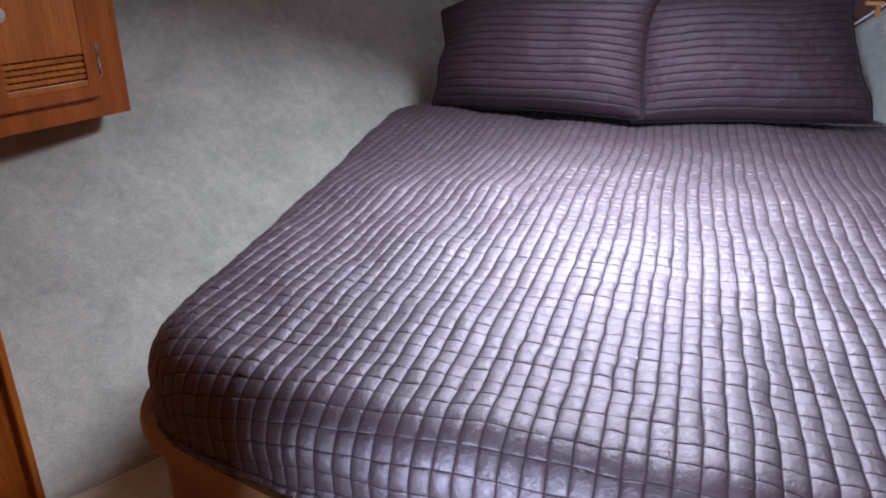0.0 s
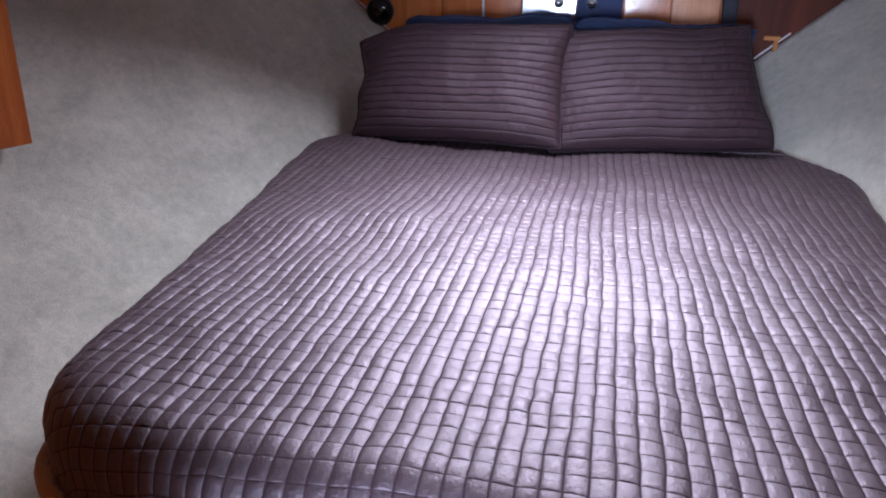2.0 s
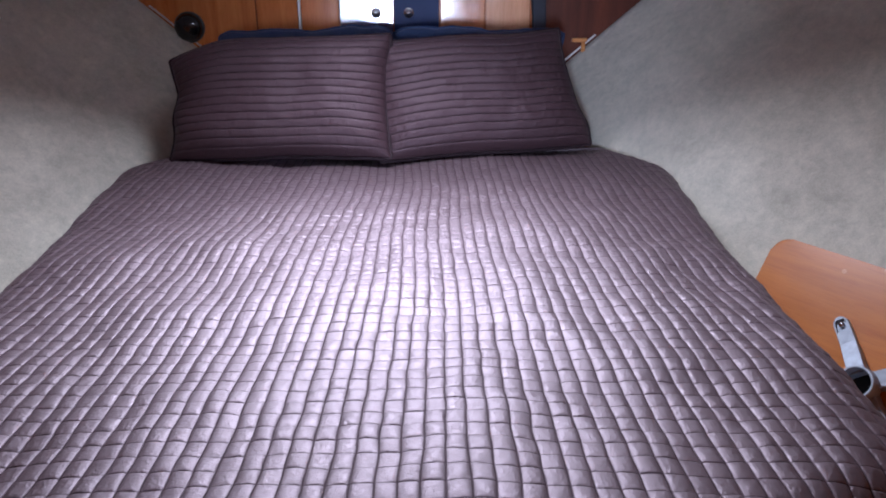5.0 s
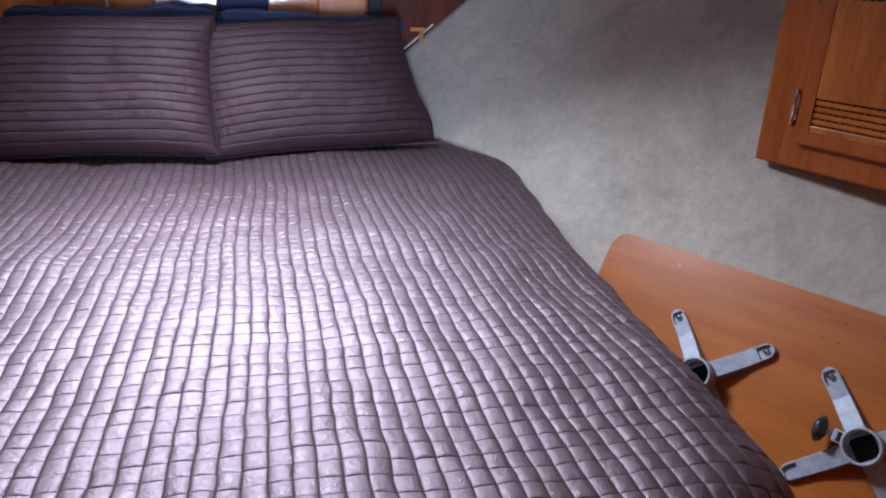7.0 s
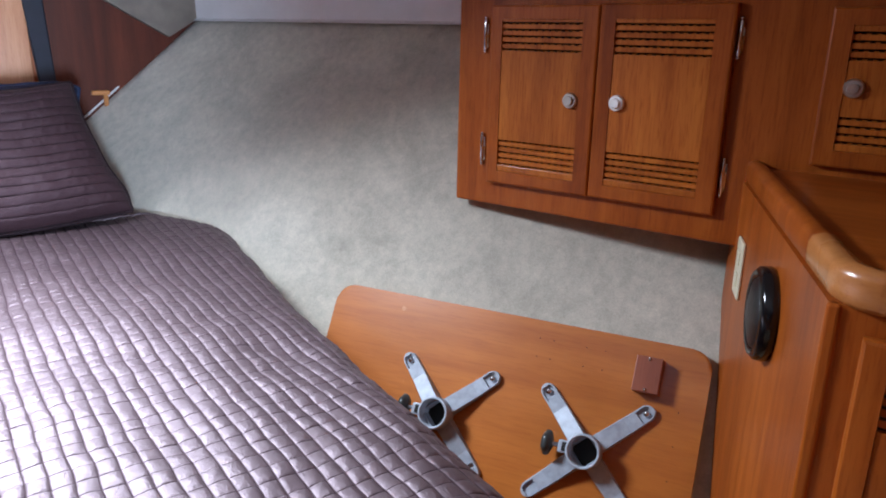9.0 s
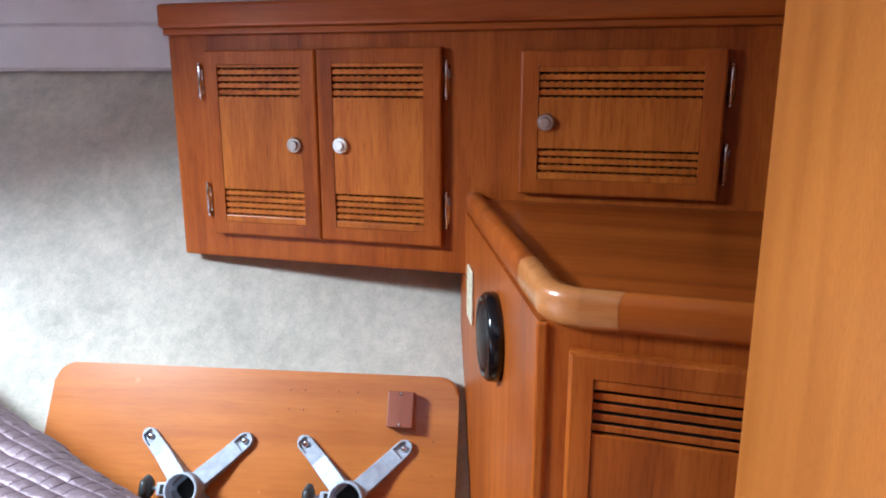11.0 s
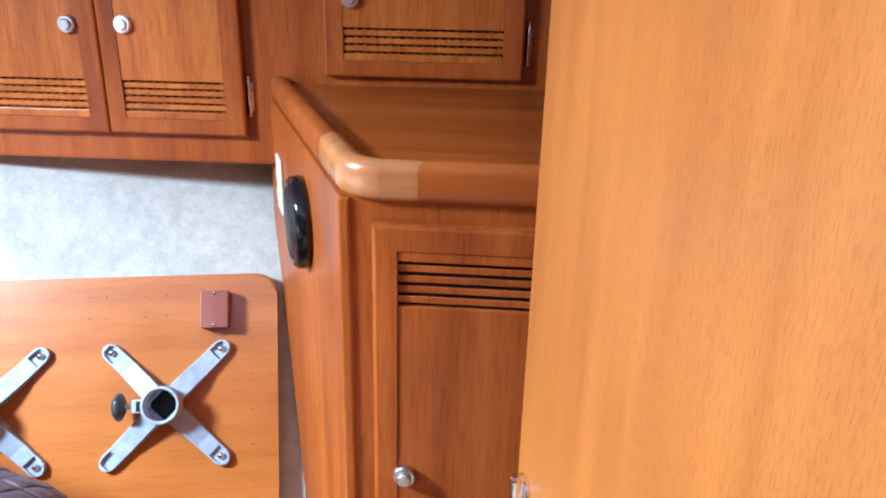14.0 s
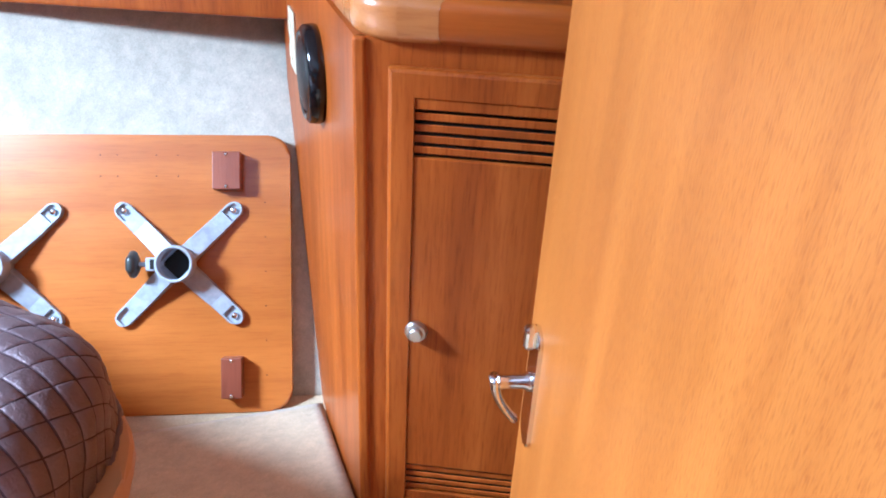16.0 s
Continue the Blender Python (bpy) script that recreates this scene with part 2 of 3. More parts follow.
def hull_side(name, sign):
    bm = bmesh.new()
    ys = [STERN_Y + (BOW_Y + 0.02 - STERN_Y) * i / 60 for i in range(61)]
    zs = [-0.02 + (TOP_Z + 0.01) * k / 30 for k in range(31)]
    rows = []
    for y in ys:
        row = []
        for z in zs:
            w = 0.010 * noise.noise((y * 1.7, z * 2.3, sign * 3.1)) + 0.003 * noise.noise((y * 7, z * 9, sign))
            row.append((CX + sign * (hull_x(y, z, sign) + w), y, z))
        rows.append(row)
    grid = sheet(bm, rows)
    back = sheet(bm, [[(x + sign * 0.05, y, z) for x, y, z in row] for row in rows])
    for g, b in ((grid[0], back[0]), (grid[-1], back[-1]), ([r[0] for r in grid], [r[0] for r in back]), ([r[-1] for r in grid], [r[-1] for r in back])):
        for i in range(len(g) - 1):
            bm.faces.new((g[i], g[i + 1], b[i + 1], b[i]))
    return tagged(part(name, bm, CARPET, smooth=True), "hull side lined with mottled grey-beige carpet", kind="structure")


hull_side("wall_starboard", 1)
hull_side("wall_port", -1)
tagged(part("floor", block(-2.4, 2.4, -1.7, 3.3, -0.06, 0.0), FLOOR_CARPET), "cabin sole covered in cream carpet", kind="structure")

# deckhead with its hatch opening
bm = bmesh.new()
hx0, hx1, hy0, hy1 = HATCH[0] - 0.26, HATCH[0] + 0.26, HATCH[1] - 0.26, HATCH[1] + 0.26
box(bm, -2.5, hx0, -1.7, 3.3, 1.62, 1.68)
box(bm, hx1, 2.5, -1.7, 3.3, 1.62, 1.68)
box(bm, hx0, hx1, -1.7, hy0, 1.62, 1.68)
box(bm, hx0, hx1, hy1, 3.3, 1.62, 1.68)
tagged(part("ceiling", bm, LINER), "white vinyl deckhead lining", kind="structure")
frame_thing = thing("deck_hatch", pose(HATCH[0], HATCH[1], 1.62), "square deck hatch in a white frame overhead", "hatch")
bm = bmesh.new()
for a in range(4):
    r = bmesh.ops.create_cube(bm, size=1.0, matrix=pose(0, 0, 0, 0, 0, 90 * a) @ Matrix.LocRotScale((0.25, 0, 0.06), None, (0.03, 0.53, 0.15)))
part("frame", bm, LINER, frame_thing)

# white fascia along the top of the hull sides
for sign, name in ((1, "trim_starboard"), (-1, "trim_port")):
    bm = bmesh.new()
    rows = []
    for i in range(41):
        y = STERN_Y + (BOW_Y - STERN_Y) * i / 40
        x = hull_x(y, TOP_Z) - 0.03
        rows.append([(CX + sign * (x + dx), y, z) for dx, z in ((0.09, 1.215), (0.0, 1.215), (-0.012, 1.225), (-0.016, 1.34), (0.0, 1.352), (0.0, 1.64), (0.09, 1.64))])
    sheet(bm, rows)
    tagged(part(name, bm, LINER), "white painted fascia along the deck edge", kind="structure")

# bow bulkhead with its locker front
bm = block(-1.6, 1.4, BOW_Y + 0.012, BOW_Y + 0.05, -0.02, 1.66)
tagged(part("wall_bow", bm, TEAK), "varnished teak bulkhead at the bow", kind="structure")
panels = thing("bow_locker_front", pose(0, BOW_Y, 0.6), "glossy teak locker front with a mirror and navy doors", "cabinet")
for x0, x1, mat, word in ((-1.3, -0.66, GLOSS_WOOD, "dark red teak panel"), (-0.655, -0.494, GLOSS_WOOD, ""), (0.068, 0.245, GLOSS_WOOD, ""), (0.25, 0.425, PALE_GLOSS, "paler teak panel"), (0.470, 1.2, DARK_TEAK, "dark red teak panel")):
    part("panel", block(x0, x1, -0.012, 0.012, 0, 1.05, bevel=0.004), mat, panels, word)
part("panel", block(-0.482, -0.334, -0.010, 0.010, 0, 1.05, bevel=0.003), GLOSS_WOOD, panels)
left_door = part("mirror", block(-0.330, -0.118, -0.010, 0.010, 0, 1.05, bevel=0.003), MIRROR, panels, "upright mirrored door")
right_door = part("navy_door", block(-0.114, 0.063, -0.010, 0.010, 0, 1.05, bevel=0.003), NAVY_GLOSS, panels, "navy glossy door")
for d, x in ((left_door, -0.184), (right_door, -0.056)):
    m = pose(x, -0.010, 0.470, 90, 0, 0)
    part("knob", lathe(bmesh.new(), [(0.021, 0), (0.021, 0.006), (0.016, 0.009), (0.013, 0.008), (0.012, 0.018), (0.009, 0.022)], 20, m), CHROME, d, "round chrome push knob", True)
part("edge_strip", block(-0.492, -0.484, -0.014, 0.010, 0, 1.05, bevel=0.002), LINER, panels, "thin white edge strip")
bm = bmesh.new()
ring = [[bm.verts.new((x, y, z)) for x, z in ((0.470, 0.0), (0.504, 0.0), (0.466, 1.05), (0.388, 1.05))] for y in (-0.026, 0.01)]
bm.faces.new(ring[0])
bm.faces.new(ring[1][::-1])
for k in range(4):
    bm.faces.new((ring[0][k], ring[0][(k + 1) % 4], ring[1][(k + 1) % 4], ring[1][k]))
bmesh.ops.bevel(bm, geom=list(bm.edges), offset=0.005, segments=2, profile=0.5, affect="EDGES")
part("post", bm, NAVY_STRIP, panels, "dark navy strip that leans and tapers downwards")
bracket = thing("wooden_bracket", pose(0.625, BOW_Y - 0.013, 0.955), "small pale wooden bracket screwed to the bulkhead", "bracket")
part("arm", block(-0.03, 0.03, -0.022, 0.0, 0.0, 0.016, bevel=0.003), PALE_EDGE, bracket)
part("leg", block(0.008, 0.024, -0.018, 0.0, -0.04, 0.0, bevel=0.003), PALE_EDGE, bracket)
dome = thing("black_wall_lamp", pose(-0.925, BOW_Y - 0.012, 1.02, 90, 0, 0), "round black lamp housing on the bow bulkhead", "lamp")
part("housing", lathe(bmesh.new(), [(0.052, 0), (0.055, 0.01), (0.05, 0.03), (0.035, 0.045), (0.01, 0.05)], 28), BLACK, dome, "", True)
part("rim", lathe(bmesh.new(), [(0.060, 0), (0.060, 0.006), (0.054, 0.009)], 28), KNOB_GREY, dome, "", True)
for sign, name in ((1, "trim_bow_starboard"), (-1, "trim_bow_port")):
    bm = bmesh.new()
    pts = []
    for k in range(12):
        z = 0.78 + (0.20 if sign > 0 else 0.32) * k / 11
        x = CX + sign * (hull_x(BOW_Y, z) - 0.004)
        pts.append([(x, BOW_Y - 0.014, z), (x - sign * 0.005, BOW_Y - 0.018, z + 0.005), (x - sign * 0.005, BOW_Y + 0.01, z + 0.005)])
    sheet(bm, pts)
    tagged(part(name, bm, LINER), "thin white trim where hull and bulkhead meet", kind="structure")

bm = bmesh.new()
ring = [[bm.verts.new((x, y, z)) for x, z in ((0.50, 1.372), (0.874, 1.157), (0.96, 1.21), (1.06, 1.30), (1.06, 1.60), (0.50, 1.60))] for y in (BOW_Y - 0.05, BOW_Y - 0.015)]
bm.faces.new(ring[0])
bm.faces.new(ring[1][::-1])
for k in range(6):
    bm.faces.new((ring[0][k], ring[0][(k + 1) % 6], ring[1][(k + 1) % 6], ring[1][k]))
tagged(part("trim_bow_top", bm, TAUPE), "beige lining over the bow bulkhead's corner", kind="structure")

# unseen aft bulkhead whose doorway edges bound the light, and unseen passage behind it
bm = bmesh.new()
box(bm, -2.4, -0.30, STERN_Y - 0.04, STERN_Y, 0.0, 1.66)
box(bm, 0.34, 2.4, STERN_Y - 0.04, STERN_Y, 0.0, 1.66)
tagged(part("wall_aft", bm, TEAK), "unseen varnished teak bulkhead, its doorway cut to bound the light", kind="structure")
bm = bmesh.new()
box(bm, -0.9, -0.86, -1.6, STERN_Y - 0.045, 0.0, 1.66)
box(bm, 0.86, 0.9, -1.6, STERN_Y - 0.045, 0.0, 1.66)
for x0, x1, z0, z1 in ((-0.9, -0.48, 0.0, 1.66), (0.0, 0.9, 0.0, 1.66), (-0.48, 0.0, 0.0, 0.68), (-0.48, 0.0, 1.16, 1.66)):
    box(bm, x0, x1, -1.65, -1.61, z0, z1)
tagged(part("wall_passage", bm, PANEL), "unseen teak panelled passage walls", kind="structure")

tagged(part("window_1", block(-0.48, 0.0, -1.648, -1.644, 0.68, 1.16), LINER), "bright window at the end of the passage", kind="structure")


# ---- berth ----
BED_TOP = 0.63
PITCH, ROW = 0.0275, 0.031
PLAN = [(-0.775, 0.745), (-0.42, 0.655), (0.05, 0.615), (0.40, 0.66), (0.665, 0.80), (0.822, 2.38), (0.50, 2.85), (0.25, 2.98), (-0.49, 2.98), (-0.70, 2.85), (-0.985, 2.36)]


def plan_distance(x, y, inset, radius):
    """Distance outside the berth's plan, moved in by inset and rounded, and the outward direction."""
    pts = [Vector(p) for p in PLAN]
    n = len(pts)
    best, direction = 1e9, Vector((0, 1))
    p = Vector((x, y))
    shift = inset + radius
    lines = []
    for i in range(n):
        a, b = pts[i], pts[(i + 1) % n]
        d = (b - a).normalized()
        nrm = Vector((d.y, -d.x))
        lines.append((a - nrm * shift, d, nrm))
    corners = []
    for i in range(n):
        (a, d, _), (b, e, _) = lines[i - 1], lines[i]
        k = d.x * e.y - d.y * e.x
        s = ((b - a).x * e.y - (b - a).y * e.x) / k
        corners.append(a + d * s)
    top = -1e9
    for i in range(n):
        s = (p - lines[i][0]).dot(lines[i][2])
        if s > top:
            top, facing = s, lines[i][2]
    if top <= 0:
        return top - radius, facing
    for i in range(n):
        a, b = corners[i], corners[(i + 1) % n]
        ab = b - a
        q = a + ab * min(1, max(0, (p - a).dot(ab) / ab.length_squared))
        if (p - q).length < best:
            best, direction = (p - q).length, (p - q)
    return best - radius, direction.normalized() if direction.length > 1e-9 else facing


def quilt_mesh():
    """The quilt lies flat on the mattress and falls over its rounded edges; stitching pulls it in along a square grid."""
    bm = bmesh.new()
    us = [-1.16 + PITCH * (c + o) for c in range(81) for o in (0.0, 0.050, 0.14, 0.36, 0.64, 0.86, 0.950)]
    vs = [0.385 + ROW * (c + o) for c in range(70) for o in (0.0, 0.028, 0.10, 0.36, 0.64, 0.90, 0.972)]
    across = (0.0, 0.36, 0.74, 1.0, 1.0, 0.74, 0.36)
    along = (0.0, 0.42, 0.82, 1.0, 1.0, 0.82, 0.42)
    roll, drop = 0.085, 0.178
    rows = []
    for j, wv in enumerate(vs):
        row = []
        for i, wu in enumerate(us):
            u = wu + 0.016 * noise.noise((wu * 2.2, wv * 1.9, 1.3)) + 0.0026 * noise.noise((wu * 19, wv * 19, 5))
            v = wv + 0.016 * noise.noise((wu * 1.9, wv * 2.2, 7.7)) + 0.0026 * noise.noise((wu * 19, wv * 19, 9))
            su, sv = across[i % 7], along[j % 7]
            cell = noise.cell((i // 7 + 0.5, j // 7 + 0.5, 0.5))
            puff = (0.0030 + 0.0009 * cell) * su * (0.55 + 0.45 * sv)
            puff += (0.0012 * noise.noise((u * 55, v * 45, 2)) + 0.0016 * noise.noise((u * 120 + v * 40, v * 70, 6))) * su * sv
            puff += 0.0007 * noise.noise((wu * 170, wv * 170, 8)) * (1 - 0.5 * su * sv) + 0.0022 * max(0.0, noise.noise((wu * 13 + wv * 5, wv * 11, 12)) - 0.25)
            s, n = plan_distance(u, v, roll, 0.13)
            z = BED_TOP - 0.002 - 0.022 * min(1.0, ((u + 0.08) / 0.75) ** 2) * min(1.0, max(0.0, (2.4 - v) / 0.6)) + 0.018 * noise.noise((u * 2.3, v * 2.0, 0.2)) + 0.009 * noise.noise((u * 6, v * 5, 4.2)) + 0.0035 * noise.noise((u * 17, v * 13, 3.3))
            if s <= 0:
                p = Vector((u, v, z + puff))
            else:
                e = min(s, drop)
                q = Vector((u, v)) - n * s
                th = min(e / roll, math.pi / 2)
                down = roll * (1 - math.cos(th)) + max(0, e - roll * math.pi / 2)
                corner = ((q.x - 0.63) ** 2 + (q.y - 0.88) ** 2) / 0.0144
                out = roll * math.sin(th) + 0.05 * max(0, e - roll * math.pi / 2) + 0.036 * math.exp(-corner) * min(1, e / 0.1)
                flow = noise.noise((q.x * 7, q.y * 7, e * 2)) * 0.014 * min(1, e / 0.15)
                lift = Vector((n.x * math.sin(th), n.y * math.sin(th), math.cos(th))) * (puff + flow)
                p = Vector((q.x + n.x * out, q.y + n.y * out, z - down)) + lift
            row.append((p, s))
        rows.append(row)
    verts = {}

    def vert(j, i):
        if (j, i) not in verts:
            verts[j, i] = bm.verts.new(rows[j][i][0])
        return verts[j, i]
    for j in range(len(vs) - 1):
        for i in range(len(us) - 1):
            if min(rows[j][i][1], rows[j + 1][i][1], rows[j][i + 1][1], rows[j + 1][i + 1][1]) < drop:
                f = bm.faces.new((vert(j, i), vert(j, i + 1), vert(j + 1, i + 1), vert(j + 1, i)))
                f.material_index = int(i % 7 in (0, 6) or j % 7 in (0, 6))
    return bm


def hem_binding(bm):
    """A narrow rolled edge along the quilt's free border."""
    out, made = bmesh.new(), {}

    def ring(v):
        if v not in made:
            c = v.co
            n = Vector((c.x + 0.05, c.y - 1.75, 0)).normalized()
            made[v] = [out.verts.new(c + n * dx + Vector((0, 0, dz))) for dx, dz in ((0.004, 0.006), (0.006, -0.002), (0.0, -0.007), (-0.005, -0.002), (-0.004, 0.006))]
        return made[v]
    for e in bm.edges:
        if len(e.link_faces) == 1 and (e.verts[0].co - e.verts[1].co).length > 1e-5:
            a, b = ring(e.verts[0]), ring(e.verts[1])
            for k in range(5):
                out.faces.new((a[k], a[(k + 1) % 5], b[(k + 1) % 5], b[k]))
    return out


BASE_PLAN = PLAN[:3] + [(0.40, 0.645), (0.672, 0.765)] + PLAN[5:]
base = thing("berth_base", pose(-0.03, 1.8, 0), "tan laminate island berth base with rounded corners", "bed base")
outline = rounded([((x + 0.03) * 0.985, (y - 1.8) * 0.985) for x, y in BASE_PLAN], [0.16, 0.3, 0.3, 0.3, 0.16, 0.12, 0.1, 0.1, 0.1, 0.1, 0.12])
part("body", prism(bmesh.new(), outline, 0.0, 0.438), BASE_TAN, base)
lip = rounded([((x + 0.03) * 1.012, (y - 1.8) * 1.006) for x, y in BASE_PLAN], [0.17, 0.3, 0.3, 0.3, 0.17, 0.12, 0.1, 0.1, 0.1, 0.1, 0.12])
part("rim", prism(bmesh.new(), lip, 0.440, 0.478, bevel=0.012), BASE_TAN, base, "rounded tan rim")
mattress = thing("mattress", pose(-0.03, 1.8, 0.479), "thick mattress covered by the quilt", "mattress")
inner = rounded([((x + 0.03) * 0.90, (y - 1.8) * 0.92) for x, y in PLAN], [0.12, 0.2, 0.2, 0.2, 0.12, 0.12, 0.1, 0.1, 0.1, 0.1, 0.12])
part("mattress_body", prism(bmesh.new(), inner, 0.0, 0.10, bevel=0.05, segments=4), NAVY, mattress, smooth=True)
quilt = thing("quilt", pose(-0.08, 1.8, BED_TOP), "shiny plum satin quilt stitched in small squares", "bedspread")
cloth = quilt_mesh()
back_to = pose(0.08, -1.8, -BED_TOP)
part("binding", hem_binding(cloth), QUILT, quilt, "narrow rolled edge", True, back_to)
part("stitched_top", cloth, QUILT, quilt, smooth=True, m=back_to).data.materials.append(SEAM)


def pillow_mesh(w, h, thick, seed, channels, slump=0.0, taper=0.0):
    """Local x across, y up the pillow, z out of its face."""
    bm = bmesh.new()
    nx = 110
    if channels:
        count = round(h / channels)
        bs = [-1 + 2 * (c + o) / count for c in range(count) for o in (0.0, 0.035, 0.12, 0.32, 0.68, 0.88, 0.965)] + [1.0]
    else:
        bs = [-1 + j / 20 for j in range(41)]
    groove = (0.0, 0.55, 0.85, 1.0, 1.0, 0.85, 0.55)

    def surface(side):
        rows = []
        for j, b in enumerate(bs):
            row = []
            for i in range(nx + 1):
                a = 2 * i / nx - 1
                body = max(0.0, (1 - abs(a) ** 4.0) * (1 - abs(b) ** 3.4)) ** 0.55
                x = a * w / 2 * (1 - 0.04 * (1 - abs(b) ** 2))
                y = b * h / 2 * (1 - 0.045 * (1 - abs(a) ** 2))
                y -= slump * max(0.0, -a) ** 3 * max(0.0, b + 0.2) ** 1.5
                z = side * (thick * body + 0.004)
                x += 0.012 * noise.noise((a * 2, b * 2, seed)) - taper * max(0.0, a) * max(0.0, b + 0.6) / 1.6
                y += 0.010 * noise.noise((a * 1.4, b * 1.4, seed + 4)) + 0.0014 * noise.noise((a * 6, b * 5, seed + 3))
                z += 0.007 * body * noise.noise((a * 2.5, b * 2.5, seed + 8)) + 0.003 * body * noise.noise((a * 7, b * 7, seed + 9))
                if not channels:
                    y += max(0.0, b) * (0.018 * noise.noise((a * 1.7, 0.4, seed)) + 0.007 * noise.noise((a * 5, 0.9, seed)) - 0.03 * abs(a) ** 5)
                else:
                    z += 0.035 * max(0.0, b) ** 2
                    c = groove[j % 7]
                    z += side * (0.0042 * c - 0.003) * min(1, body * 2)
                    z += 0.0028 * noise.noise((a * 34, b * 9, seed)) * c * min(1, body * 2) * (0.3 + abs(a))
                row.append((x, y, z))
            rows.append(row)
        return rows
    front, rear = sheet(bm, surface(1)), sheet(bm, surface(-1))
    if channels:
        # Groove faces go darker: stitching thread plus painted crease shade.
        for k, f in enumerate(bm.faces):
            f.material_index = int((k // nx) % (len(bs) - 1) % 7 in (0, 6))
    rim_f = front[0] + [r[-1] for r in front[1:]] + front[-1][-2::-1] + [r[0] for r in front[-2:0:-1]]
    rim_r = rear[0] + [r[-1] for r in rear[1:]] + rear[-1][-2::-1] + [r[0] for r in rear[-2:0:-1]]
    for i in range(len(rim_f)):
        k = (i + 1) % len(rim_f)
        bm.faces.new((rim_f[i], rim_f[k], rim_r[k], rim_r[i]))
    return bm, [(a.co + b.co) / 2 for a, b in zip(rim_f, rim_r)]


def cord(points, radius):
    """A round cord along a closed loop in the local xy plane."""
    bm = bmesh.new()
    rings = []
    n = len(points)
    for i, p in enumerate(points):
        t = (points[(i + 1) % n] - points[i - 1]).normalized()
        out = t.cross(Vector((0, 0, 1))).normalized()
        r = radius * (1 + 0.25 * noise.noise(p * 60))
        rings.append([bm.verts.new(p + out * (r * math.cos(a) + radius * 0.4) + Vector((0, 0, r * math.sin(a)))) for a in (math.pi * k / 3 for k in range(6))])
    for i in range(n):
        a, b = rings[i], rings[(i + 1) % n]
        for k in range(6):
            bm.faces.new((a[k], a[(k + 1) % 6], b[(k + 1) % 6], b[k]))
    return bm


def pillow(name, x, y, z, lean, turn, tilt, w, h, thick, seed, material, label, channels=0.0, slump=0.0, taper=0.0):
    m = pose(x, y, z, 0, 0, turn) @ pose(0, 0, 0, 90 - lean, 0, 0) @ pose(0, 0, 0, 0, 0, tilt) @ pose(0, h / 2, 0)
    bm, rim = pillow_mesh(w, h, thick, seed, channels, slump, taper)
    ob = tagged(part(name, bm, material, smooth=True, m=m), label, "pillow", "pillows at the head of the berth")
    part("piping", cord(rim, 0.0055), PIPING_GROOVE if channels else material, ob, "stuffed edge piping", True)
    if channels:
        ob.data.materials.append(PIPING_GROOVE)
    return ob


SHAM = "plum satin pillow sham with stitched channels, propped up"
pillow("pillow_sham", -0.455, 2.37, 0.645, 27, -2, 1, 0.71, 0.398, 0.08, 1.0, SHAM_CLOTH, SHAM, 0.0262, 0.06)
pillow("pillow_sham", 0.215, 2.44, 0.645, 27, 7, 3, 0.71, 0.398, 0.08, 5.0, SHAM_CLOTH, SHAM, 0.0262, 0.01, 0.065)
for x, seed in ((-0.41, 2.0), (0.20, 7.0)):
    pillow("sleeping_pillow", x, 2.60, 0.64, 20, 0, 0, 0.60, 0.418, 0.06, seed, NAVY, "navy cotton pillow standing behind the sham")


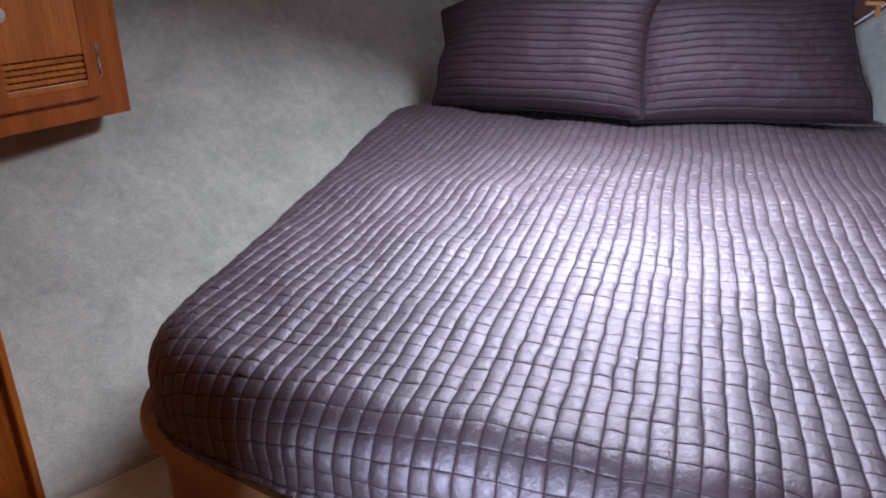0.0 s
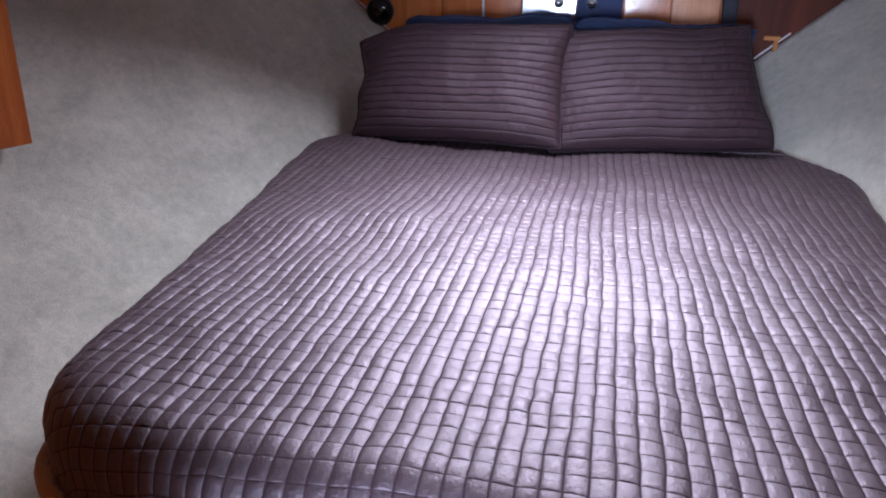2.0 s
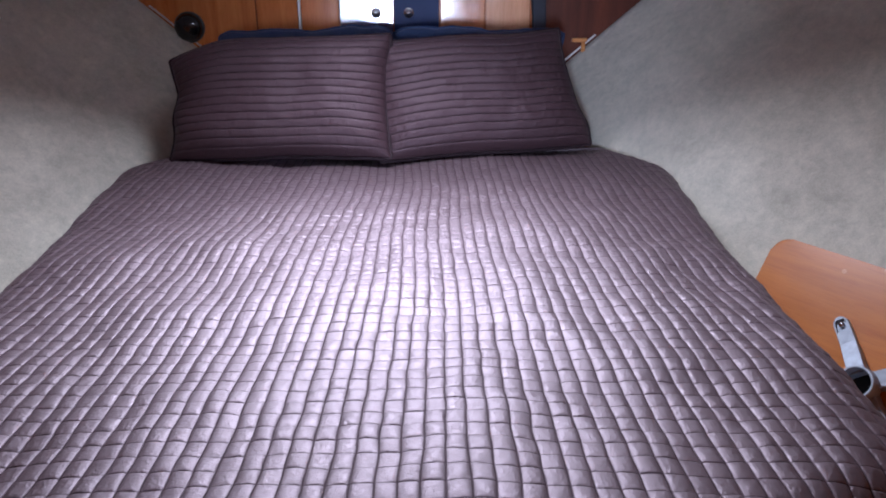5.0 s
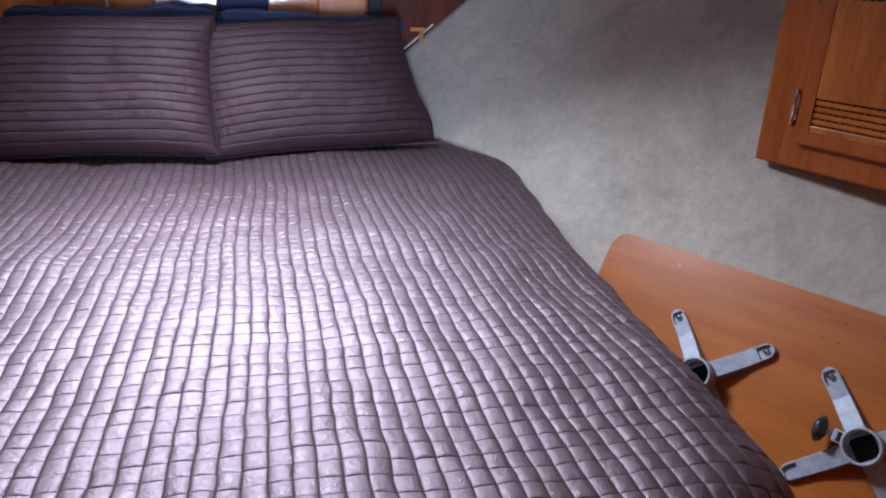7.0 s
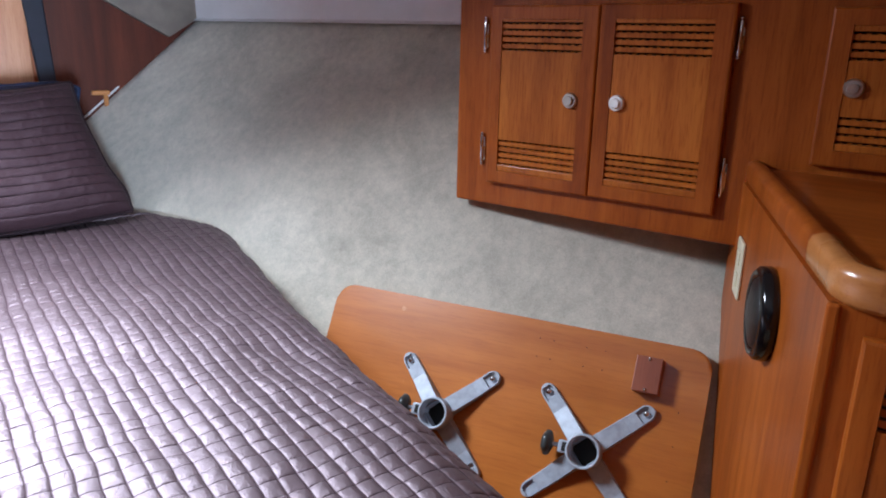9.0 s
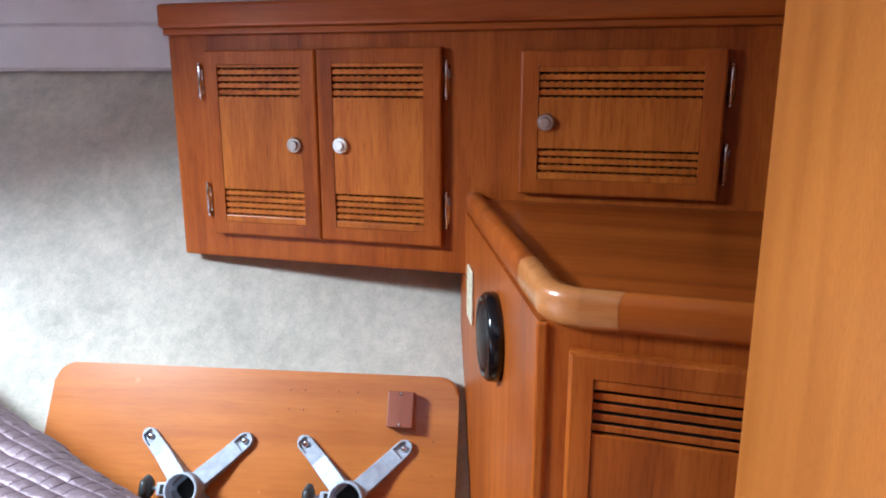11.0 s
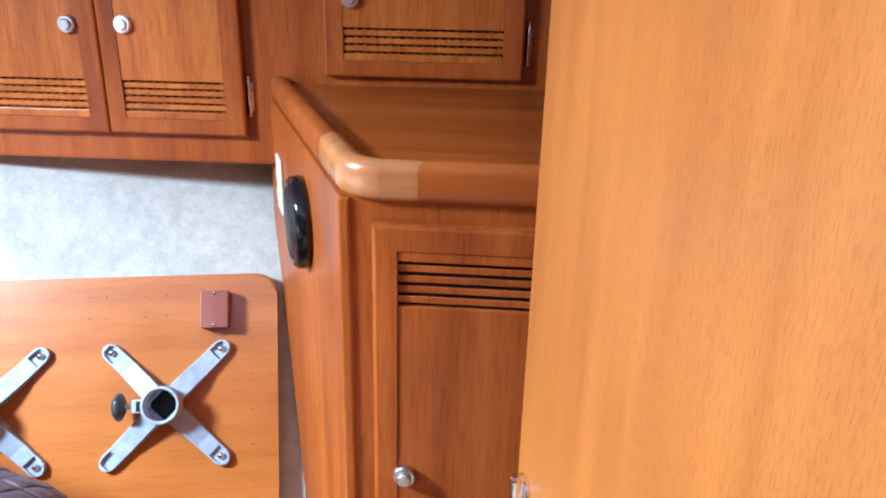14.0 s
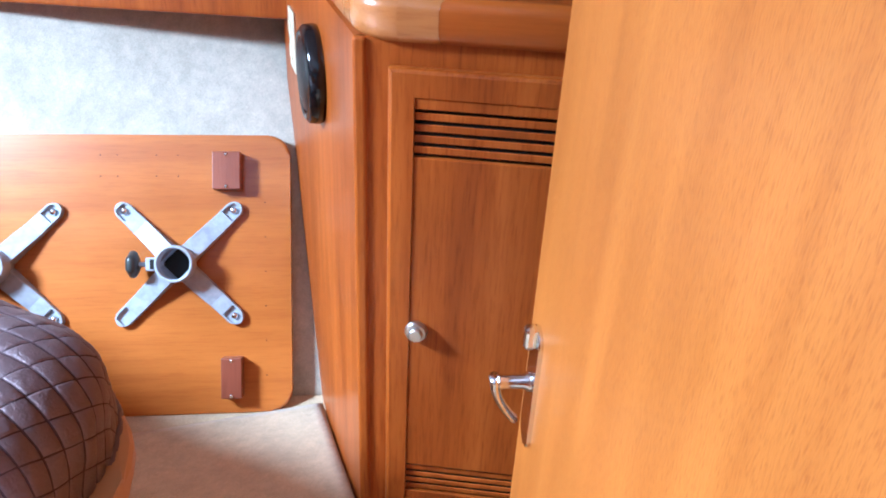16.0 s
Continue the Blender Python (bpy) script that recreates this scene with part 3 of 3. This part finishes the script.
# ---- cabinet joinery ----
def louvre_door(parent, x0, x1, z0, z1, px0, px1, groups, knob, hinge, hinge_z, material=TEAK, panel=PANEL, thick=0.022, knob_mat=NICKEL, knob_r=0.018, cane=True):
    """A framed door proud of its cabinet's face (local y = 0, facing -y), slotted for air; groups are (low, high, slots)."""
    cuts = sorted(groups)
    bm = bmesh.new()
    lo, hi = z0 + 0.032, z1 - 0.032
    ring = []
    for y in (-thick, 0.0):
        for ax, bx, az, bz in ((x0, x1, z0, z1), (px0, px1, lo, hi)):
            ring.append([bm.verts.new(q) for q in ((ax, y, az), (bx, y, az), (bx, y, bz), (ax, y, bz))])
    for k in range(4):
        n = (k + 1) % 4
        for one, two in ((0, 1), (1, 3), (3, 2), (2, 0)):
            bm.faces.new((ring[one][k], ring[one][n], ring[two][n], ring[two][k]))
    outer = [e for e in bm.edges if all(v in ring[0] for v in e.verts)]
    bmesh.ops.bevel(bm, geom=outer, offset=0.005, segments=2, profile=0.5, affect="EDGES")
    door = part("door", bm, material, parent)
    edges = [lo]
    for a, b, n in cuts:
        edges += [a, b]
    edges.append(hi)
    for k in range(0, len(edges), 2):
        if edges[k + 1] - edges[k] > 0.004:
            part("panel", block(px0, px1, -thick + 0.0015, -0.004, edges[k], edges[k + 1], bevel=0.0015), panel, door)
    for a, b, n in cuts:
        # A near-black sheet paints the shade between the slats.
        part("recess", block(px0, px1, -0.006, -0.002, a, b), SHADE_BLACK, door, "near-black sheet painting the shade behind the slats")
        slot = (b - a) / (n + (n - 1) * 2.1)
        deep = slot * 2.1
        for k in range(n - 1):
            zc = a + slot + deep / 2 + k * (slot + deep)
            part("slat", block(px0 - 0.001, px1 + 0.001, -thick + 0.004, -0.008, zc - deep / 2, zc + deep / 2, bevel=0.001, segments=1), panel, door)
        if cane:
            bm = bmesh.new()
            count = int((px1 - px0) / 0.0165)
            for k in range(n):
                zc = a + slot / 2 + k * (slot + deep)
                for c in range(count):
                    xc = px0 + (px1 - px0) * (c + 0.5) / count
                    bmesh.ops.create_cube(bm, size=1.0, matrix=Matrix.LocRotScale((xc, -thick + 0.011, zc - slot * 0.3), None, (0.0075, 0.004, slot * 0.4)))
            tagged(part("backing_lattice", bm, panel, door, "toothed wooden lattice behind the slots"), kind="stuff")
    kx, kz = knob
    m = pose(kx, -thick, kz, 90, 0, 0)
    k = part("knob", lathe(bmesh.new(), [(knob_r, 0), (knob_r, 0.004), (knob_r * 0.88, 0.008), (knob_r * 0.62, 0.008), (knob_r * 0.60, 0.013), (knob_r * 0.5, 0.0145)], 32, m), knob_mat, door, "round satin push-button knob")
    for hz in hinge_z:
        bm = bmesh.new()
        lathe(bm, [(0.0035, -0.036), (0.0045, -0.034), (0.0045, 0.034), (0.0035, 0.036)], 12, pose(hinge, -0.006 if hinge < x0 or hinge > x1 else -thick - 0.004, hz))
        for e in (-0.039, 0.039):
            bmesh.ops.create_uvsphere(bm, u_segments=10, v_segments=6, radius=0.0042, matrix=pose(hinge, -0.006, hz + e))
        box(bm, hinge - 0.0075, hinge + 0.0075, -0.003, 0.0, hz - 0.030, hz + 0.030)
        part("hinge", bm, CHROME, door, "chrome butt hinge", True)
    return door


# starboard lockers
LOCKER = axes((1.242, 1.773, 0), 161)
locker = thing("wall_locker", LOCKER @ pose(0, 0, 0.763), "varnished teak wall locker with slotted doors", "cabinet")
bm = bmesh.new()
box(bm, 0.0, 1.55, 0.0, 0.30, 0.0, 0.565, 0.006, 3)
part("body", bm, TEAK, locker)
bm = block(-0.006, 1.55, -0.028, 0.0, 0.545, 0.60, bevel=0.008)
box(bm, -0.003, 1.55, -0.014, 0.0, 0.53, 0.546, 0.004)
part("cornice", bm, TEAK_X, locker, "moulded teak cornice")
Z = 0.763
GROUPS = [(0.874 - Z, 0.937 - Z, 5), (1.153 - Z, 1.219 - Z, 5)]
louvre_door(locker, 0.107, 0.388, 0.826 - Z, 1.258 - Z, 0.139, 0.350, GROUPS, (0.331, 1.046 - Z), 0.083, (0.907 - Z, 1.188 - Z))
louvre_door(locker, 0.390, 0.680, 0.827 - Z, 1.260 - Z, 0.427, 0.640, GROUPS, (0.445, 1.048 - Z), 0.687, (0.908 - Z, 1.192 - Z), knob_mat=LIT_KNOB)
louvre_door(locker, 0.850, 1.249, 0.957 - Z, 1.251 - Z, 0.888, 1.208, [(1.003 - Z, 1.053 - Z, 4), (1.157 - Z, 1.208 - Z, 4)], (0.905, 1.107 - Z), 1.259, (1.028 - Z, 1.182 - Z))

# port locker, the same build
PORT = axes((-1.454, 1.651, 0), 14) @ pose(-0.95, 0, 0)
plocker = thing("wall_locker", PORT @ pose(0, 0, 0.73), "varnished teak wall locker with a slotted door", "cabinet")
part("body", block(0.0, 0.95, 0.0, 0.30, 0.0, 0.565, bevel=0.003), TEAK, plocker)
louvre_door(plocker, 0.575, 0.860, 0.057, 0.495, 0.615, 0.825, [(0.105, 0.171, 5), (0.387, 0.456, 5)], (0.63, 0.281), 0.872, (0.146, 0.43))

# ---- wardrobe with its counter ----
WARD = axes((0.906, 0.597, 0), 163)
wardrobe = thing("wardrobe", WARD, "varnished teak wardrobe with a slotted door", "wardrobe")
SIDE_A = radians(163 - 49.9)
sx, sy = math.cos(SIDE_A), math.sin(SIDE_A)


front_y = 0.012
outline = [(-0.007, front_y), (0.60, front_y), (0.60, 0.72), (-0.007 + sx * 0.82, front_y + sy * 0.82)]
part("body", prism(bmesh.new(), outline, 0.0, 0.905), TEAK, wardrobe)
part("corner_post", block(-0.0095, 0.008, front_y - 0.004, front_y + 0.01, 0.0, 0.905, bevel=0.005, segments=3), TEAK, wardrobe, "rounded teak corner post")
wd = louvre_door(wardrobe, 0.034, 0.345, 0.165, 0.875, 0.065, 0.318, [(0.214, 0.270, 5), (0.770, 0.829, 5)], (0.0755, 0.521), 0.352, (0.3, 0.75), thick=0.014, cane=False, panel=TEAK, knob_r=0.0155)
wd.location = (0, front_y, 0)
counter = thing("counter_top", WARD @ pose(0, 0, 0.912), "varnished teak counter with a pale rounded edge", "counter")
c45 = radians(163 - 49.9)
cx, cy = math.cos(c45), math.sin(c45)
top = rounded([(0.022, 0.014), (0.62, 0.014), (0.62, 0.74), (0.022 + cx * 0.86, 0.01 + cy * 0.86)], [0.06, 0, 0, 0])
part("top", prism(bmesh.new(), top, -0.004, 0.026, bevel=0.006), TEAK_X, counter)
bm = bmesh.new()
edge = rounded([(0.0, 0.0), (0.62, 0.0), (0.62, 0.74), (cx * 0.86, cy * 0.86)], [0.065, 0, 0, 0], 8)
ins = rounded([(0.03, 0.022), (0.62, 0.022), (0.62, 0.74), (0.03 + cx * 0.86, 0.01 + cy * 0.86)], [0.048, 0, 0, 0], 8)


def fiddle(bm, indices):
    rows = []
    for i in indices:
        (ax, ay), (bx, by) = edge[i], ins[i]
        rows.append([(ax + (bx - ax) * f, ay + (by - ay) * f, z) for f, z in ((1.0, -0.009), (0.2, -0.009), (0.04, -0.002), (0, 0.01), (0, 0.026), (0.1, 0.035), (0.45, 0.040), (0.85, 0.038), (1.0, 0.030), (1.0, 0.0))])
    sheet(bm, rows)
    for row in (rows[0], rows[-1]):
        bm.faces.new([bm.verts.new(p) for p in row])
    return bm


n_edge = len(edge)
# corner piece, long front and slanted side of the raised edge
part("corner_edging", fiddle(bmesh.new(), range(0, 9)), PALE_EDGE, counter, "pale bent corner edging", True)


def strip(a, b, ai, bi):
    bm = bmesh.new()
    rows = []
    for k in range(2):
        p, q = (a, b)[k], (ai, bi)[k]
        rows.append([(p[0] + (q[0] - p[0]) * f, p[1] + (q[1] - p[1]) * f, z) for f, z in ((1.0, -0.009), (0.2, -0.009), (0.04, -0.002), (0, 0.01), (0, 0.026), (0.1, 0.035), (0.45, 0.040), (0.85, 0.038), (1.0, 0.030), (1.0, 0.0))])
    sheet(bm, rows)
    return bm


def lerp(a, b, f):
    return (a[0] + (b[0] - a[0]) * f, a[1] + (b[1] - a[1]) * f)


fa, fb = edge[8], edge[9]
ia, ib = ins[8], ins[9]
part("front_edging", strip(fa, lerp(fa, fb, 0.08), ia, lerp(ia, ib, 0.08)), PALE_EDGE, counter, "pale edging", True)
part("front_edging", strip(lerp(fa, fb, 0.081), fb, lerp(ia, ib, 0.081), ib), TEAK_X, counter, smooth=True)
part("side_edging", strip(edge[-1], lerp(edge[-1], edge[0], 0.86), ins[-1], lerp(ins[-1], ins[0], 0.86)), TEAK, counter, smooth=True)
part("side_edging", strip(lerp(edge[-1], edge[0], 0.861), edge[0], lerp(ins[-1], ins[0], 0.861), ins[0]), PALE_EDGE, counter, "pale edging", True)

# speaker and socket on the slanted side
SIDE = WARD @ Matrix.Translation((-0.007, front_y, 0)) @ pose(0, 0, 0, 0, 0, 163 - 49.9)
speaker = thing("wall_speaker", SIDE @ pose(0.295, 0.0, 0.777, -90, 0, 0), "round black speaker set in the wardrobe side", "speaker")
part("ring", lathe(bmesh.new(), [(0.074, 0), (0.076, 0.006), (0.074, 0.020), (0.066, 0.027), (0.060, 0.024), (0.058, 0.016)], 40), BLACK, speaker, "glossy black ring", True)
part("grille", lathe(bmesh.new(), [(0.060, 0.018), (0.052, 0.026), (0.03, 0.031), (0.005, 0.032)], 32), MESH_BLACK, speaker, "black cloth grille", True)
outlet = thing("wall_socket", SIDE @ pose(0.625, 0.0, 0.750, -90, 0, 0), "cream plastic wall socket plate", "socket")
part("plate", block(-0.036, 0.036, -0.058, 0.058, 0.0, 0.006, bevel=0.003), CREAM, outlet)
for y in (-0.022, 0.022):
    part("receptacle", block(-0.016, 0.016, y - 0.014, y + 0.014, 0.005, 0.009, bevel=0.003), CREAM, outlet)

# port wardrobe corner
pw = thing("wardrobe", pose(-1.02, 0.765, 0), "varnished teak wardrobe beside the berth", "wardrobe")
part("body", prism(bmesh.new(), [(0.0, 0.0), (-0.9, 0.45), (-1.2, -0.3), (-0.2, -0.95)], 0.0, 0.905), TEAK, pw)
part("corner_post", block(-0.014, 0.004, -0.012, 0.006, 0.0, 0.905, bevel=0.004), PANEL, pw)
part("top", prism(bmesh.new(), [(0.015, 0.01), (-0.9, 0.47), (-1.2, -0.3), (-0.2, -0.97)], 0.908, 0.945, bevel=0.008), TEAK_X, pw)

# cream carpeted step between berth and wardrobe, falling towards the hull


def step_mesh():
    bm = bmesh.new()
    rows = []
    for i in range(25):
        f = i / 24
        a = 0.43 * f
        z = 0.154 - 0.150 * f - 0.006 * max(0.0, (f - 0.93) / 0.07) ** 2
        row = []
        for k in range(31):
            w = 0.005 + 0.72 * k / 30
            x, y = 0.915 + 0.7649 * a - 0.6441 * w, 0.607 + 0.6441 * a + 0.7649 * w
            edge = max(0.0, 1 - k / 2)
            row.append((x, y, max(0.003, z - 0.006 * edge * edge + 0.004 * noise.noise((x * 6, y * 6, 3.0)))))
        rows.append(row)
    top = sheet(bm, rows)
    low = sheet(bm, [[(x, y, 0.001) for x, y, z in row] for row in rows])
    for g, b in ((top[0], low[0]), (top[-1], low[-1]), ([r[0] for r in top], [r[0] for r in low]), ([r[-1] for r in top], [r[-1] for r in low])):
        for i in range(len(g) - 1):
            bm.faces.new((g[i], g[i + 1], b[i + 1], b[i]))
    return bm


tagged(part("carpeted_step", step_mesh(), FLOOR_CARPET, smooth=True), "cream carpeted step sloping between berth and wardrobe", "step")

# ---- leaning table leaf ----
h_ax, up_ax = Vector((0.4848, -0.8746, 0)), Vector((0.4373, 0.2424, 0.866))
TABLE = Matrix((h_ax, up_ax, h_ax.cross(up_ax))).transposed().to_4x4()
TABLE.translation = (1.213, 1.339, 0.379)
table = thing("table_leaf", TABLE, "orange-brown varnished table leaf leaning upside down on the hull", "table")
leaf = rounded([(-0.638, -0.434), (0.346, -0.434), (0.346, 0.166), (-0.638, 0.166)], 0.045, 8)
part("tabletop", prism(bmesh.new(), leaf, -0.026, 0.0, bevel=0.007, segments=3), TABLE_WOOD, table)
for x0, x1, y0, y1 in ((0.187, 0.245, 0.046, 0.126), (0.201, 0.244, -0.398, -0.312)):
    b = part("stop_block", block(x0, x1, y0, y1, 0.0, 0.034, bevel=0.002), RED_BLOCK, table, "small red-brown wooden block")
    for y in (y0 + 0.006, y1 - 0.006):
        part("screw", lathe(bmesh.new(), [(0.004, 0), (0.004, 0.0015), (0.002, 0.0025)], 10, pose((x0 + x1) / 2, y, 0.034)), CHROME, b, smooth=True)

for k in range(14):
    hx, hy = (0.065 + 0.045 * (k % 2), 0.122 - 0.045 * (k // 2 % 2)) if k < 4 else ((-0.05 + 0.035 * (k % 2), 0.122 - 0.045 * (k // 2 % 2)) if k < 8 else (0.292, 0.02 - 0.075 * (k - 8)))
    # Each hole is a near-black disc on the wood, its shade painted.
    part("screw_hole", lathe(bmesh.new(), [(0.0015, 0.0003), (0.0015, 0.0008)], 8, pose(hx, hy, 0)), SHADE_BLACK, table)
part("plug", lathe(bmesh.new(), [(0.006, 0.0003), (0.006, 0.0012)], 12, pose(-0.428, 0.128, 0)), PALE_EDGE, table, "pale wooden plug")


def leg_socket(parent, x, y, knob_side):
    hub = bmesh.new()
    lathe(hub, [(0.030, 0.0), (0.034, 0.004), (0.039, 0.03), (0.039, 0.062), (0.0378, 0.064), (0.0335, 0.064), (0.0325, 0.062), (0.0325, 0.006)], 36, pose(x, y, 0))
    s = part("leg_socket", hub, CAST, parent, "grey cast-metal four-armed leg socket", True)
    # The bore's dark inside is a near-black disc, painted shade.
    part("bore", lathe(bmesh.new(), [(0.0322, 0.0), (0.0322, 0.007)], 28, pose(x, y, 0.0005)), SHADE_BLACK, s)
    for k in range(4):
        m = pose(x, y, 0) @ pose(0, 0, 0, 0, 0, 45 + 90 * k)
        bm = bmesh.new()
        # flat arm rising to the hub, with a sunk seat for its bolt near the round tip
        rows = []
        for d, half, sunk in ((0.026, 0.020, 0), (0.06, 0.0200, 0), (0.11, 0.0192, 0), (0.141, 0.0185, 0), (0.1415, 0.0185, 0.008), (0.160, 0.0185, 0.008), (0.167, 0.017, 0.008), (0.172, 0.014, 0.008), (0.1725, 0.0138, 0), (0.177, 0.0098, 0), (0.1797, 0.004, 0)):
            hgt = 0.014 + 0.022 * max(0, 1 - (d - 0.026) / 0.09)
            rim = min(0.0042, half * 0.5)
            rows.append([m @ Vector(v) for v in ((d, -half, 0), (d, -half, hgt - 0.0015), (d, -half + 0.0015, hgt), (d, -half + rim, hgt), (d, -half + rim, hgt - sunk), (d, half - rim, hgt - sunk), (d, half - rim, hgt), (d, half - 0.0015, hgt), (d, half, hgt - 0.0015), (d, half, 0))])
        grid = sheet(bm, rows)
        bm.faces.new(grid[-1])
        bm.faces.new(grid[0][::-1])
        arm = part("arm", bm, CAST, s)
        if not (k == 2 and knob_side):
            part("bolt", lathe(bmesh.new(), [(0.0072, 0.007), (0.0072, 0.011), (0.0055, 0.0135), (0.002, 0.0142)], 14, m @ pose(0.160, 0, 0)), CHROME, arm, "domed bolt head", True)
    part("clamp", block(x - 0.056, x - 0.034, y - 0.014, y + 0.014, 0.034, 0.062, bevel=0.003), CAST, s)
    # No slot is cut: a near-black block paints its shade.
    part("clamp_slot", block(x - 0.047, x - 0.037, y - 0.010, y + 0.010, 0.05, 0.0628), SHADE_BLACK, s)
    bm = lathe(bmesh.new(), [(0.005, 0.0), (0.005, 0.026), (0.008, 0.028)], 12, pose(x - 0.05, y, 0.046, 0, -90, 0))
    part("screw_stem", bm, CAST, s, smooth=True)
    bm = lathe(bmesh.new(), [(0.012, 0.022), (0.024, 0.027), (0.027, 0.033), (0.026, 0.040), (0.018, 0.045), (0.004, 0.046)], 20, pose(x - 0.05, y, 0.046, 0, -90, 0))
    for v in bm.verts:
        dy, dz = v.co.y - y, v.co.z - 0.046
        swell = 1 + 0.07 * math.cos(6 * math.atan2(dz, dy))
        v.co.y, v.co.z = y + dy * swell, 0.046 + dz * swell
    part("clamp_knob", bm, KNOB_GREY, s, "dark grey plastic clamp knob", True)


leg_socket(table, 0.1135, -0.111, True)
leg_socket(table, -0.256, -0.112, False)

# ---- cabin door ----
E_PT = (0.824, 0.345)
DOOR = axes((E_PT[0], E_PT[1], 0), 63 + 180)
door = thing("cabin_door", DOOR, "honey-coloured varnished teak cabin door standing open", "door")
part("leaf", block(0.0, 0.66, 0.0, 0.032, 0.03, 1.60, bevel=0.003), DOOR_WOOD, door)

handle = part("lock_plate", prism(bmesh.new(), rounded([(-0.019, -0.075), (0.019, -0.075), (0.019, 0.075), (-0.019, 0.075)], 0.015), 0.0, 0.005, bevel=0.0015), CHROME, door, "chrome lock plate", m=pose(0.045, 0.0, 0.605, 90, 0, 0))
bm = bmesh.new()
lathe(bm, [(0.011, 0.004), (0.011, 0.008), (0.008, 0.012), (0.008, 0.036), (0.0085, 0.040)], 16, pose(0, 0.008, 0))
part("spindle", bm, CHROME, handle, "chrome lever stem", True)
bm = bmesh.new()
rows = []
for i in range(15):
    f = i / 14
    x, y = 0.0, 0.014 - 0.056 * f
    zc = 0.042 - 0.024 * f ** 2
    w, tk = 0.0095 - 0.001 * f, 0.0060 - 0.001 * f
    rows.append([(x + w * math.cos(a), y, zc + tk * math.sin(a)) for a in (2 * math.pi * k / 12 for k in range(13))])
sheet(bm, rows)
bm.faces.new([bm.verts.new(p) for p in rows[0][:-1]])
bm.faces.new([bm.verts.new(p) for p in rows[-1][:-1]])
bmesh.ops.remove_doubles(bm, verts=bm.verts, dist=0.0002)
part("lever", bm, CHROME, handle, "curved chrome lever", True)
part("thumb_turn", block(-0.007, 0.007, 0.052, 0.078, 0.004, 0.017, bevel=0.004), CHROME, handle, "small chrome catch above the lever")
